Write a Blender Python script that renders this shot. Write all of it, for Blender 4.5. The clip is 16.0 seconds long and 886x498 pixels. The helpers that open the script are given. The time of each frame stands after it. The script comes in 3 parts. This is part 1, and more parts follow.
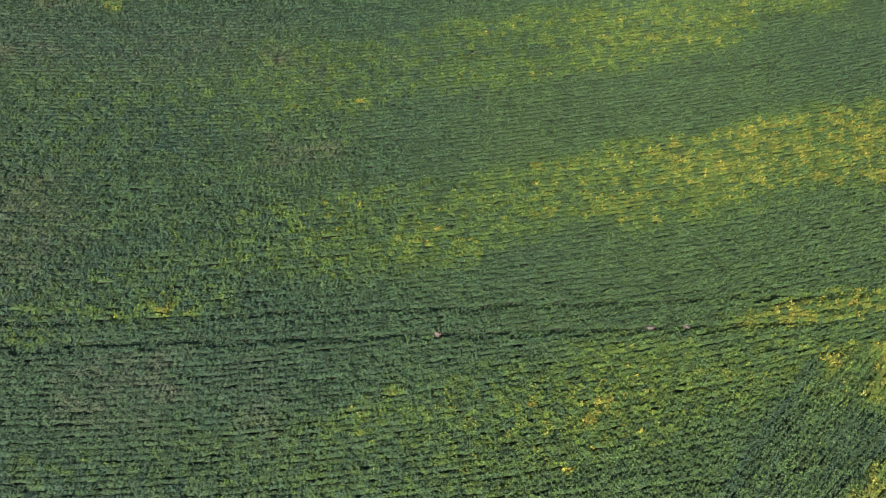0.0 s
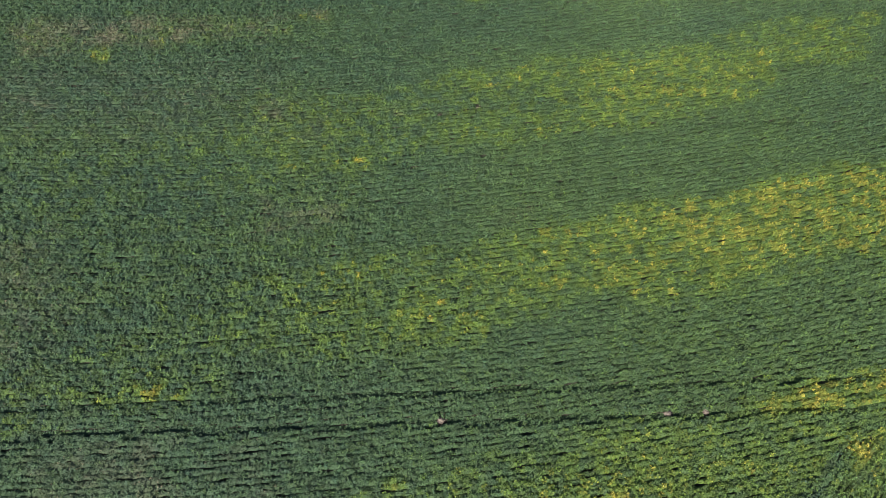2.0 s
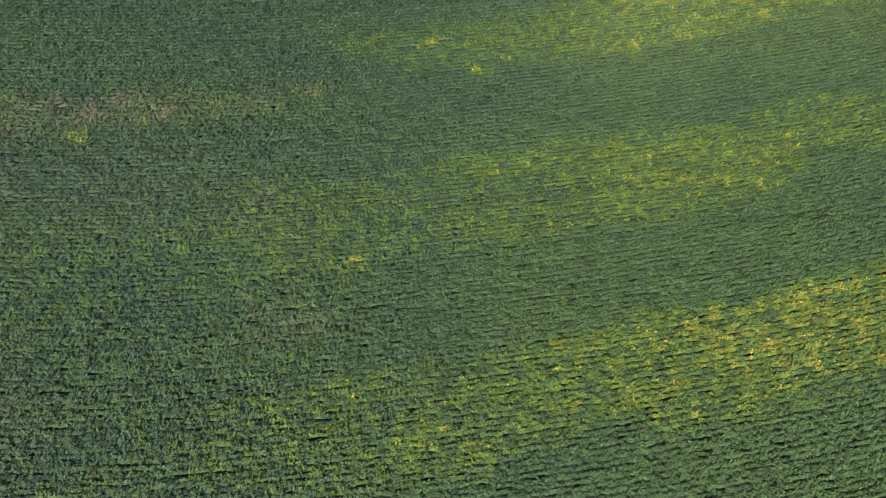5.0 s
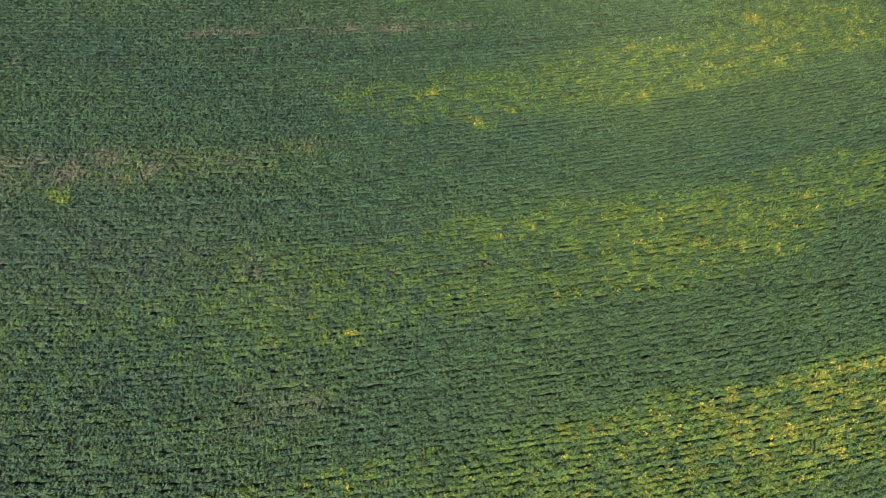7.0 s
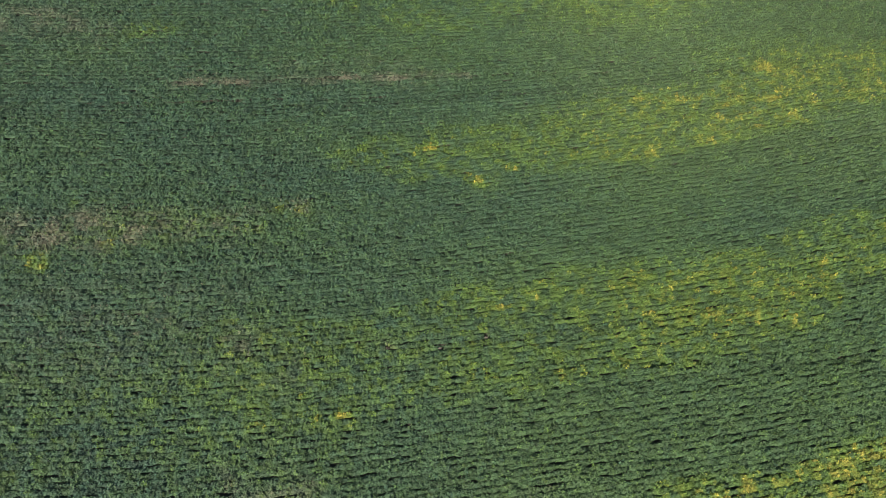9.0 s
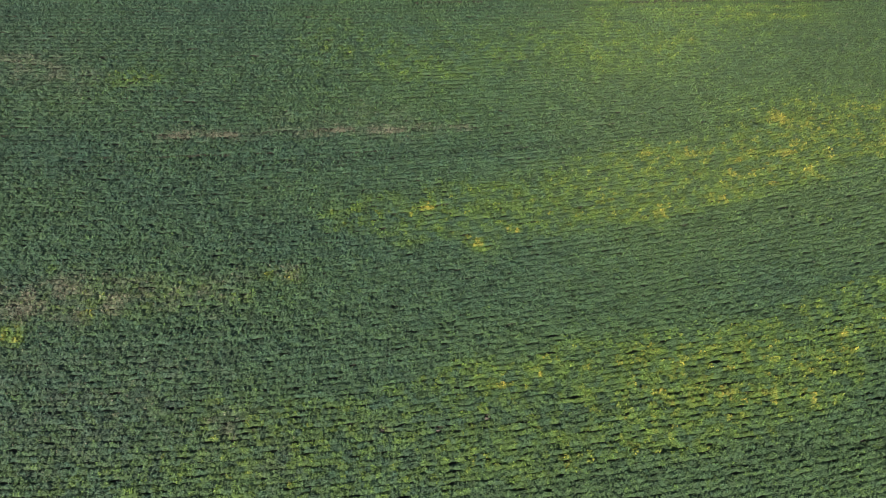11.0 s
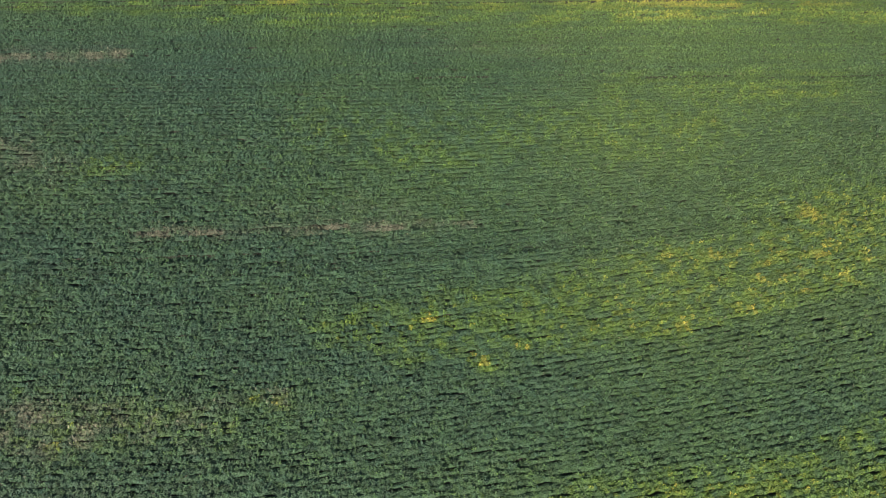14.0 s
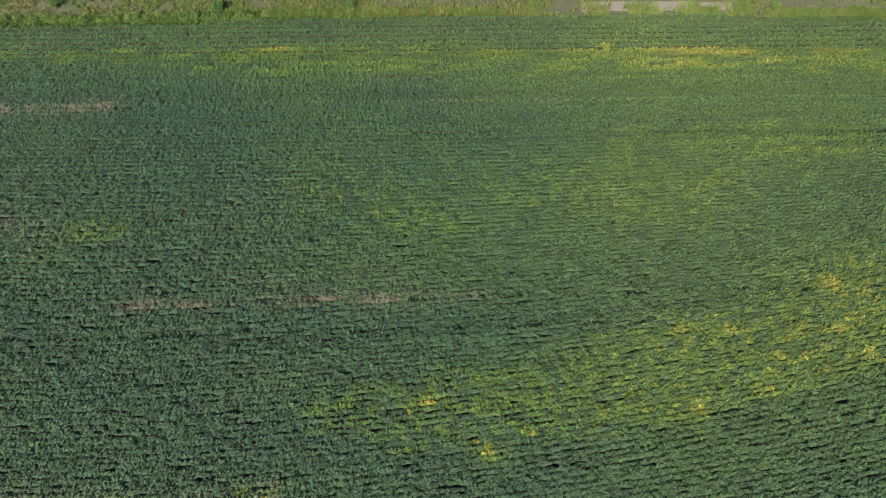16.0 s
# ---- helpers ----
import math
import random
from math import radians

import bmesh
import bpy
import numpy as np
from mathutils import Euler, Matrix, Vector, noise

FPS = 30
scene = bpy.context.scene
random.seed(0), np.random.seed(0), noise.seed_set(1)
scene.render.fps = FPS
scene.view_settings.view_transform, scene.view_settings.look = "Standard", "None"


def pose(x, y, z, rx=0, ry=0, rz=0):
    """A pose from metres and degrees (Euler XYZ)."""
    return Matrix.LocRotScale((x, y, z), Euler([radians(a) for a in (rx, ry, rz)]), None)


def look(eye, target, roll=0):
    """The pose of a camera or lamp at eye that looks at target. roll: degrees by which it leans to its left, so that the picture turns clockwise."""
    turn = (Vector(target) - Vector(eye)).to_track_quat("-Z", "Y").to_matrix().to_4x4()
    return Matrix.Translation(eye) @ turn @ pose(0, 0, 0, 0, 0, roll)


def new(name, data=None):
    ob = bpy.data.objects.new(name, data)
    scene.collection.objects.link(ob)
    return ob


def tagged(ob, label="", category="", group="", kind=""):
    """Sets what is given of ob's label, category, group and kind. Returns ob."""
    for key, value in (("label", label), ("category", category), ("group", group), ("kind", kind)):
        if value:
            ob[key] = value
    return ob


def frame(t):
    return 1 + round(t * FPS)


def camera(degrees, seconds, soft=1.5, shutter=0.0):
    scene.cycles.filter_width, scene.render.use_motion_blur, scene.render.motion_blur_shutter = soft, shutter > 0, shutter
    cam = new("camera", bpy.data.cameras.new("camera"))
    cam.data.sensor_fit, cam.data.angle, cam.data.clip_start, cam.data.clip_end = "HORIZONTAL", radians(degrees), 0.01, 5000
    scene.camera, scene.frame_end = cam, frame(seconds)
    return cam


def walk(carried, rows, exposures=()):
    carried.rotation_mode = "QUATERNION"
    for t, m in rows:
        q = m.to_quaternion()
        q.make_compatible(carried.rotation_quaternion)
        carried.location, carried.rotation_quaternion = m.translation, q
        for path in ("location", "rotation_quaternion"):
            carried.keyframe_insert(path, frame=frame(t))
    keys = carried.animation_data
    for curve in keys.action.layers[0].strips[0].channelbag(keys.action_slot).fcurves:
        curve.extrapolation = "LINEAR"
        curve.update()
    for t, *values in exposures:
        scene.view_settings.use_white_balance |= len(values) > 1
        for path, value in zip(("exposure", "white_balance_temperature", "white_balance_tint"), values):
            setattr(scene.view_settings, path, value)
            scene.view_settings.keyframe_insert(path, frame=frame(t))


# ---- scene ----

# ---- camera and its flight ----
cam = camera(70, 16.0, soft=1.0)
EYE_Z = 40.6
PATH = [
    (0.0, 0.334, -22.062, 26.534, -0.145),
    (1.0, 0.212, -19.273, 26.600, -0.168),
    (2.0, 0.108, -16.439, 26.641, -0.150),
    (3.0, 0.028, -13.606, 26.659, -0.113),
    (4.2, -0.018, -10.276, 26.691, -0.086),
    (6.3, -0.036, -4.538, 26.774, -0.038),
    (7.0, -0.034, -2.653, 26.813, -0.012),
    (8.0, 0.000, -0.000, 26.885, -0.000),
    (9.2, 0.094, 3.194, 26.994, -0.041),
    (11.3, 0.207, 8.814, 27.028, -0.073),
    (12.3, 0.131, 11.623, 27.040, -0.040),
    (13.3, 0.045, 14.609, 27.048, -0.012),
    (14.3, 0.032, 17.658, 27.039, -0.049),
    (15.2, -0.006, 20.207, 27.028, -0.091),
    (16.0, 0.006, 22.368, 27.038, -0.132),
]
walk(cam, [(t, pose(x, y, EYE_Z, rx, 0, rz)) for t, x, y, rx, rz in PATH])

# ---- light ----
SUN_ELEVATION, SUN_AZIMUTH = 40, 204      # degrees; azimuth clockwise from +y
world = bpy.data.worlds.new("world")
scene.world = world
world.use_nodes = True
wn = world.node_tree.nodes
sky = wn.new("ShaderNodeTexSky")
sky.sky_type, sky.sun_disc = "NISHITA", False
sky.sun_elevation, sky.sun_rotation = radians(SUN_ELEVATION), radians(SUN_AZIMUTH)
wn["Background"].inputs["Strength"].default_value = 0.05
world.node_tree.links.new(sky.outputs["Color"], wn["Background"].inputs["Color"])
sun_data = bpy.data.lights.new("sun", "SUN")
sun_data.energy, sun_data.angle, sun_data.color = 5.0, radians(1.5), (1.0, 0.93, 0.77)
sun = new("sun", sun_data)
az, el = radians(SUN_AZIMUTH), radians(SUN_ELEVATION)
toward = Vector((math.sin(az) * math.cos(el), math.cos(az) * math.cos(el), math.sin(el)))
sun.matrix_world = look(toward * 200, (0, 0, 0))
scene.view_settings.exposure = 1.25

# ---- materials ----
def material(name, rough=0.6):
    m = bpy.data.materials.new(name)
    m.use_nodes = True
    m.node_tree.nodes["Principled BSDF"].inputs["Roughness"].default_value = rough
    return m, m.node_tree.nodes, m.node_tree.links, m.node_tree.nodes["Principled BSDF"]


def ramp_node(nodes, stops):
    r = nodes.new("ShaderNodeValToRGB")
    while len(r.color_ramp.elements) < len(stops):
        r.color_ramp.elements.new(0.5)
    for e, (p, col) in zip(r.color_ramp.elements, stops):
        e.position, e.color = p, (*col, 1)
    return r


def noise_node(nodes, links, scale, detail=4.0, space="Object"):
    tc = nodes.new("ShaderNodeTexCoord")
    n = nodes.new("ShaderNodeTexNoise")
    n.inputs["Scale"].default_value, n.inputs["Detail"].default_value = scale, detail
    links.new(tc.outputs[space], n.inputs["Vector"])
    return n


BROWN = (0.112, 0.104, 0.074)      # withered leaves


def leaf_material(name, stops, sheen=0.45, through_light=0.22):
    """Leaves coloured by ripe (in the crop also painted light), each with a random shade."""
    m, nodes, links, bsdf = material(name, sheen)
    at = nodes.new("ShaderNodeAttribute")
    at.attribute_name = "ripe"
    ramp = ramp_node(nodes, stops)
    links.new(at.outputs["Fac"], ramp.inputs["Fac"])
    withered = nodes.new("ShaderNodeAttribute")
    withered.attribute_name = "dry"
    browned = nodes.new("ShaderNodeMix")
    browned.data_type = "RGBA"
    browned.inputs["B"].default_value = (*BROWN, 1)
    links.new(withered.outputs["Fac"], browned.inputs["Factor"])
    links.new(ramp.outputs["Color"], browned.inputs["A"])
    geo = nodes.new("ShaderNodeNewGeometry")
    shade = nodes.new("ShaderNodeMapRange")
    shade.inputs["To Min"].default_value, shade.inputs["To Max"].default_value = 0.80, 1.20
    links.new(geo.outputs["Random Per Island"], shade.inputs["Value"])
    mul = nodes.new("ShaderNodeMix")
    mul.data_type, mul.blend_type = "RGBA", "MULTIPLY"
    mul.inputs["Factor"].default_value = 1
    links.new(browned.outputs["Result"], mul.inputs["A"])
    links.new(shade.outputs["Result"], mul.inputs["B"])
    plant = nodes.new("ShaderNodeAttribute")
    plant.attribute_name = "tone"
    own = nodes.new("ShaderNodeMix")
    own.data_type, own.blend_type = "RGBA", "MULTIPLY"
    own.inputs["Factor"].default_value = 1
    links.new(mul.outputs["Result"], own.inputs["A"])
    links.new(plant.outputs["Fac"], own.inputs["B"])
    mul = own
    links.new(mul.outputs["Result"], bsdf.inputs["Base Color"])
    bsdf.inputs["Specular IOR Level"].default_value = 0.27
    tr = nodes.new("ShaderNodeBsdfTranslucent")
    links.new(mul.outputs["Result"], tr.inputs["Color"])
    mix = nodes.new("ShaderNodeMixShader")
    mix.inputs["Fac"].default_value = through_light
    links.new(bsdf.outputs["BSDF"], mix.inputs[1])
    links.new(tr.outputs["BSDF"], mix.inputs[2])
    links.new(mix.outputs["Shader"], nodes["Material Output"].inputs["Surface"])
    return m


def soil_material(name, stops, scale, bump):
    m, nodes, links, bsdf = material(name, 0.95)
    a, b = noise_node(nodes, links, scale, 8), noise_node(nodes, links, scale * 0.06, 3)
    mix = nodes.new("ShaderNodeMix")
    mix.inputs["Factor"].default_value = 0.5
    links.new(a.outputs["Fac"], mix.inputs["A"])
    links.new(b.outputs["Fac"], mix.inputs["B"])
    ramp = ramp_node(nodes, stops)
    links.new(mix.outputs["Result"], ramp.inputs["Fac"])
    links.new(ramp.outputs["Color"], bsdf.inputs["Base Color"])
    bp = nodes.new("ShaderNodeBump")
    bp.inputs["Strength"].default_value, bp.inputs["Distance"].default_value = bump, 0.05
    links.new(a.outputs["Fac"], bp.inputs["Height"])
    links.new(bp.outputs["Normal"], bsdf.inputs["Normal"])
    return m


CROP_STOPS = [(0.0, (0.0265, 0.056, 0.0375)), (0.22, (0.046, 0.083, 0.030)), (0.42, (0.070, 0.116, 0.0225)),
              (0.66, (0.139, 0.155, 0.027)), (0.84, (0.252, 0.221, 0.040))]
leaf_mat = leaf_material("soybean_leaf", CROP_STOPS, 0.6)
under_mat = leaf_material("lower_soybean_leaves", CROP_STOPS, 0.7, 0.05)
# overlapping small leaves as cells with their own shade and tilt
un, ul = under_mat.node_tree.nodes, under_mat.node_tree.links
cells = un.new("ShaderNodeTexVoronoi")
cells.inputs["Scale"].default_value = 20.0
tc = un.new("ShaderNodeTexCoord")
ul.new(tc.outputs["Object"], cells.inputs["Vector"])
tone = un.new("ShaderNodeMapRange")
tone.inputs["To Min"].default_value, tone.inputs["To Max"].default_value = 0.55, 1.15
parts_of = un.new("ShaderNodeSeparateColor")
ul.new(cells.outputs["Color"], parts_of.inputs["Color"])
ul.new(parts_of.outputs["Red"], tone.inputs["Value"])
old = un["Principled BSDF"].inputs["Base Color"].links[0].from_socket
weave = un.new("ShaderNodeMix")
weave.data_type, weave.blend_type = "RGBA", "MULTIPLY"
weave.inputs["Factor"].default_value = 1
ul.new(old, weave.inputs["A"])
ul.new(tone.outputs["Result"], weave.inputs["B"])
ul.new(weave.outputs["Result"], un["Principled BSDF"].inputs["Base Color"])
around = un.new("ShaderNodeVectorMath")
around.operation = "MULTIPLY_ADD"
around.inputs[1].default_value, around.inputs[2].default_value = (1.7, 1.7, 0.6), (-0.85, -0.85, -0.3)
ul.new(cells.outputs["Color"], around.inputs[0])
flat = un.new("ShaderNodeNewGeometry")
lean = un.new("ShaderNodeVectorMath")
lean.operation = "ADD"
ul.new(flat.outputs["Normal"], lean.inputs[0])
ul.new(around.outputs["Vector"], lean.inputs[1])
unit = un.new("ShaderNodeVectorMath")
unit.operation = "NORMALIZE"
ul.new(lean.outputs["Vector"], unit.inputs[0])
ul.new(unit.outputs["Vector"], un["Principled BSDF"].inputs["Normal"])
soil_mat = soil_material("dark_field_soil", [(0.3, (0.018, 0.018, 0.013)), (0.7, (0.038, 0.036, 0.027))], 9, 0.6)
dry_soil_mat = soil_material("dry_crumbly_soil", [(0.3, (0.085, 0.070, 0.064)), (0.7, (0.16, 0.13, 0.118))], 14, 0.8)
meadow_mat = soil_material("dry_meadow_ground", [(0.3, (0.038, 0.052, 0.022)), (0.5, (0.056, 0.062, 0.032)),
                           (0.7, (0.092, 0.084, 0.056))], 3, 0.6)
path_mat = soil_material("pale_trodden_earth", [(0.3, (0.11, 0.10, 0.082)), (0.7, (0.19, 0.172, 0.148))], 6, 0.5)
grass_mat = leaf_material("verge_grass", [(0.0, (0.065, 0.125, 0.035)), (0.4, (0.125, 0.185, 0.045)),
                          (0.7, (0.19, 0.21, 0.065)), (1.0, (0.19, 0.16, 0.10))], 0.6, 0.3)

# ---- how the crop varies over the field ----
rng = np.random.default_rng(7)
LATTICES = [rng.random((257, 257)) for _ in range(8)]


def field_noise(x, y, size, which):
    """Smooth random values from 0 to 1 that change over about size metres."""
    sx, sy = size if isinstance(size, tuple) else (size, size)
    u, v = np.asarray(x) / sx + 91.3, np.asarray(y) / sy + 57.7
    i, j = np.floor(u).astype(int), np.floor(v).astype(int)
    a, b = u - i, v - j
    a, b = a * a * (3 - 2 * a), b * b * (3 - 2 * b)
    g = LATTICES[which]
    i0, j0, i1, j1 = i % 256, j % 256, (i + 1) % 256, (j + 1) % 256
    return (g[i0, j0] * (1 - a) + g[i1, j0] * a) * (1 - b) + (g[i0, j1] * (1 - a) + g[i1, j1] * a) * b


YELLOW, DRY, YELLOW_AREAS, DRY_AREAS = [], [], [], []


def yellowed(a, b, width, amount):
    YELLOW.append((a, b, width, amount))


def dried(a, b, width, amount):
    DRY.append((a, b, width, amount))


def yellow(amount, soft, *corners):
    """A patch of yellowing plants inside a line round its corners; soft: half the width of its edge."""
    YELLOW_AREAS.append((amount, soft, corners))


def dry(amount, soft, *corners):
    DRY_AREAS.append((amount, soft, corners))


def yellow_spot(x, y, r, amount):
    YELLOW.append(((x - 0.6 * r, y), (x + 0.6 * r, y + 0.1 * r), r, amount))


def dry_spot(x, y, r, amount):
    DRY.append(((x - 0.5 * r, y), (x + 0.5 * r, y), r, amount))


# the band by the turning strip
yellow(0.26, 0.8, (-15.6, -14.2), (-7.6, -13.3), (-3.0, -11.7), (3.2, -10.4), (8.0, -9.1), (12.2, -8.2), (17.4, -8.5), (19.8, -9.7), (19.2, -12.5), (14.9, -14.6), (12.3, -15.7), (7.0, -17.5), (3.5, -19.1), (-18.1, -19.0))
yellow(0.34, 0.8, (-9.0, -13.6), (-3.0, -12.1), (4.2, -11.0), (8.4, -9.2), (12.6, -8.5), (15.8, -9.5), (16.2, -13.2), (11.6, -15.6), (7.0, -17.1), (-2.5, -17.2), (-8.1, -15.9))
yellow(0.43, 0.7, (-4.8, -13.3), (3.1, -12.1), (8.6, -10.6), (12.7, -10.2), (12.8, -12.5), (11.0, -15.6), (6.4, -15.9), (2.0, -14.2), (-4.7, -15.0))
yellow(0.22, 0.8, (-26.6, -16.2), (-19.8, -15.7), (-15.6, -14.5), (-12.3, -15.5), (-15.7, -19.0), (-25.7, -19.0))
yellow(0.42, 0.4, (-26.5, -16.5), (-24.1, -16.4), (-19.3, -16.3), (-19.6, -16.9), (-24.3, -17.0), (-26.2, -17.3))
yellow(0.62, 0.35, (17.8, -7.7), (20.1, -6.8), (25.3, -5.7), (31.0, -4.6), (34.1, -3.8), (33.1, -6.8), (30.1, -7.3), (25.2, -7.6), (20.9, -8.1))
yellow(0.3, 0.8, (20.0, -8.7), (25.0, -8.4), (31.3, -7.6), (30.4, -14.6), (25.9, -12.9), (23.4, -11.8), (19.8, -13.2), (14.9, -14.6), (17.8, -10.6))
yellow(0.8, 0.3, (24.6, -10.3), (26.0, -9.3), (27.2, -9.7), (26.6, -10.7), (25.2, -11.0))
yellow(1.0, 0.35, (27.5, -9.4), (29.6, -9.0), (32.4, -8.8), (31.1, -12.5), (28.7, -11.8), (28.3, -10.5))
yellow(0.55, 0.4, (25.8, -12.1), (27.9, -11.2), (29.9, -11.8), (29.4, -13.2), (26.5, -13.3))
yellow(0.80, 0.25, (23.3, -19.3), (24.6, -18.2), (26.1, -17.0), (27.3, -16.2), (30.6, -13.9), (28.7, -19.3))
yellow_spot(6.3, -13.1, 0.5, 0.85)
yellow_spot(10.2, -13.3, 0.6, 0.95)
yellow_spot(11.2, -13.2, 0.4, 0.95)
yellow_spot(-5.0, -14.8, 0.4, 0.8)
yellow_spot(0.9, -12.4, 0.35, 0.8)
yellow_spot(9.4, -14.0, 0.4, 0.8)
yellow_spot(-2.5, -12.1, 0.35, 0.8)
yellow_spot(8.1, -16.9, 0.35, 0.75)
# the band past the wheel tracks
yellow(0.52, 0.55, (6.0, 4.6), (9.8, 6.1), (14.2, 7.3), (18.7, 8.0), (23.4, 9.2), (28.1, 10.1), (30.5, 10.9), (36.2, 11.8), (39.8, 12.7), (36.9, 4.3), (33.8, 4.2), (28.1, 3.5), (24.0, 2.2), (20.6, 1.6), (17.1, 0.7), (12.9, 0.4), (8.9, 0.6), (6.2, 0.9))
yellow(0.28, 0.5, (5.2, 1.2), (13.0, 0.7), (21.0, 1.7), (28.1, 3.4), (27.8, 2.4), (23.3, 0.8), (17.3, -0.3), (9.2, -0.3), (5.5, -1.1))
yellow(0.63, 0.5, (15.5, 6.6), (23.3, 8.8), (30.5, 10.8), (36.1, 11.5), (39.4, 11.7), (36.8, 4.1), (33.6, 3.6), (28.1, 3.4), (22.0, 2.4), (17.0, 2.7))
yellow(0.37, 0.7, (-19.8, 0.1), (-14.6, 1.2), (-11.4, 2.1), (-7.3, 2.9), (-3.2, 3.6), (2.4, 4.3), (6.6, 4.7), (7.6, -0.2), (5.0, -2.0), (2.6, -3.0), (-3.3, -4.2), (-9.9, -4.7), (-15.1, -4.1), (-18.9, -2.4))
yellow(0.5, 0.5, (-12.2, 1.4), (-7.7, 2.6), (-3.6, 3.4), (-2.9, 2.2), (-5.5, 0.5), (-8.7, -0.6), (-12.4, -0.1))
yellow(0.5, 0.5, (-3.4, -0.2), (0.6, 0.2), (2.3, -0.2), (3.4, -2.0), (-0.2, -2.7), (-3.4, -2.0))
yellow(0.34, 0.9, (-31.8, -4.5), (-26.4, -4.1), (-22.4, -2.8), (-19.0, -1.9), (-14.7, -4.1), (-13.6, -6.2), (-16.2, -6.9), (-21.8, -7.2), (-30.8, -7.5))
yellow(0.55, 0.5, (-31.3, -6.0), (-27.5, -5.8), (-22.9, -5.7), (-20.3, -5.4), (-16.5, -5.8), (-16.2, -6.7), (-19.5, -7.4), (-24.1, -7.0), (-30.9, -7.3))
yellow(0.52, 0.4, (-30.8, -7.6), (-27.0, -7.4), (-24.4, -7.3), (-23.7, -8.6), (-27.3, -9.1), (-30.2, -9.2))
yellow_spot(-19.3, -6.6, 0.7, 1)
yellow_spot(-17.0, -6.6, 0.4, 0.8)
yellow_spot(-6.3, 2.5, 0.45, 0.9)
yellow_spot(-8.1, -0.1, 0.35, 0.8)
yellow_spot(-9.3, -0.4, 0.3, 0.8)
yellow_spot(-5.6, 1.6, 0.3, 0.8)
yellow_spot(-1.2, -1.5, 0.4, 0.8)
yellow_spot(-0.1, -0.3, 0.25, 0.8)
yellow_spot(8.1, 1.1, 0.45, 1)
yellow_spot(7.3, 4.6, 0.3, 0.85)
yellow_spot(7.7, 5.2, 0.3, 0.9)
yellow_spot(13.1, 0.3, 0.3, 0.85)
yellow_spot(16.0, 0.5, 0.35, 0.85)
yellow_spot(16.3, 6.3, 0.35, 0.9)
yellow_spot(18.1, 7.0, 0.45, 0.9)
yellow_spot(18.0, 7.8, 0.3, 0.9)
yellow_spot(26.3, 9.3, 0.55, 0.95)
yellow_spot(24.3, 8.4, 0.45, 0.9)
yellow_spot(31.3, 9.7, 0.6, 1)
yellow_spot(31.1, 8.2, 0.45, 1)
yellow_spot(32.3, 6.1, 0.5, 0.95)
yellow_spot(32.9, 4.3, 0.7, 1)
yellow_spot(30.3, 3.7, 0.35, 0.9)
yellow_spot(2.8, -2.5, 0.3, 0.75)
# the middle band
yellow(0.4, 0.55, (-15.9, 16.7), (-12.4, 17.4), (-7.5, 18.1), (-3.5, 19.0), (0.6, 19.7), (4.0, 20.3), (9.1, 21.5), (11.7, 22.2), (16.1, 22.8), (19.9, 23.0), (23.8, 23.0), (28.5, 21.5), (27.6, 19.5), (26.3, 17.7), (24.0, 16.6), (20.6, 15.7), (16.4, 14.9), (12.4, 14.0), (8.4, 13.6), (5.6, 13.0), (2.9, 12.7), (-0.9, 12.0), (-5.5, 11.2), (-10.7, 9.9), (-14.4, 9.4), (-17.6, 10.8), (-17.5, 14.5))
yellow(0.43, 0.5, (-1.0, 19.3), (4.0, 20.4), (11.7, 22.1), (17.7, 22.7), (23.0, 21.5), (27.2, 19.8), (26.1, 17.9), (20.6, 16.1), (16.5, 15.4), (12.5, 14.7), (9.4, 15.8), (6.9, 15.0), (3.8, 15.6), (1.4, 18.1))
yellow(0.50, 0.45, (13.3, 21.5), (19.4, 22.2), (25.7, 20.5), (26.0, 18.3), (21.2, 16.7), (14.2, 15.8), (11.1, 16.7))
yellow(0.42, 0.45, (22.8, 24.2), (27.1, 25.8), (30.7, 26.4), (34.7, 26.7), (38.0, 27.0), (36.2, 21.7), (33.0, 21.2), (29.2, 20.7), (26.1, 21.7))
yellow(0.38, 0.5, (-16.0, 13.4), (-13.3, 14.9), (-9.6, 14.5), (-5.8, 11.9), (-5.0, 10.9), (-7.7, 10.2), (-12.6, 9.7), (-15.5, 10.5))
yellow(0.36, 1.0, (-31.4, 11.2), (-22.8, 13.7), (-17.9, 14.5), (-13.7, 9.6), (-18.0, 8.6), (-24.3, 7.3), (-29.8, 6.2))
yellow(0.36, 0.5, (-30.4, 8.1), (-26.7, 8.1), (-24.0, 7.5), (-24.0, 6.4), (-29.7, 6.0))
yellow_spot(-11.9, 10.6, 0.4, 0.9)
yellow_spot(-11.1, 10.7, 0.4, 0.9)
yellow_spot(-6.1, 11.3, 0.6, 0.9)
yellow_spot(-8.0, 11.1, 0.35, 0.8)
yellow_spot(-9.5, 12.8, 0.4, 0.7)
yellow_spot(4.3, 18.7, 0.4, 0.8)
yellow_spot(6.2, 19.4, 0.45, 0.8)
yellow_spot(-0.2, 18.8, 0.35, 0.75)
yellow_spot(24.3, 17.9, 0.45, 0.95)
yellow_spot(21.1, 18.1, 0.35, 0.9)
yellow_spot(15.7, 17.9, 0.4, 0.85)
yellow_spot(18.2, 18.3, 0.4, 0.85)
yellow_spot(27.0, 22.1, 0.3, 0.8)
yellow_spot(27.6, 21.2, 0.35, 0.8)
yellow_spot(32.5, 25.0, 0.4, 0.7)
yellow_spot(-2.8, 15.5, 0.3, 0.8)
yellow_spot(2.9, 17.2, 0.35, 0.7)
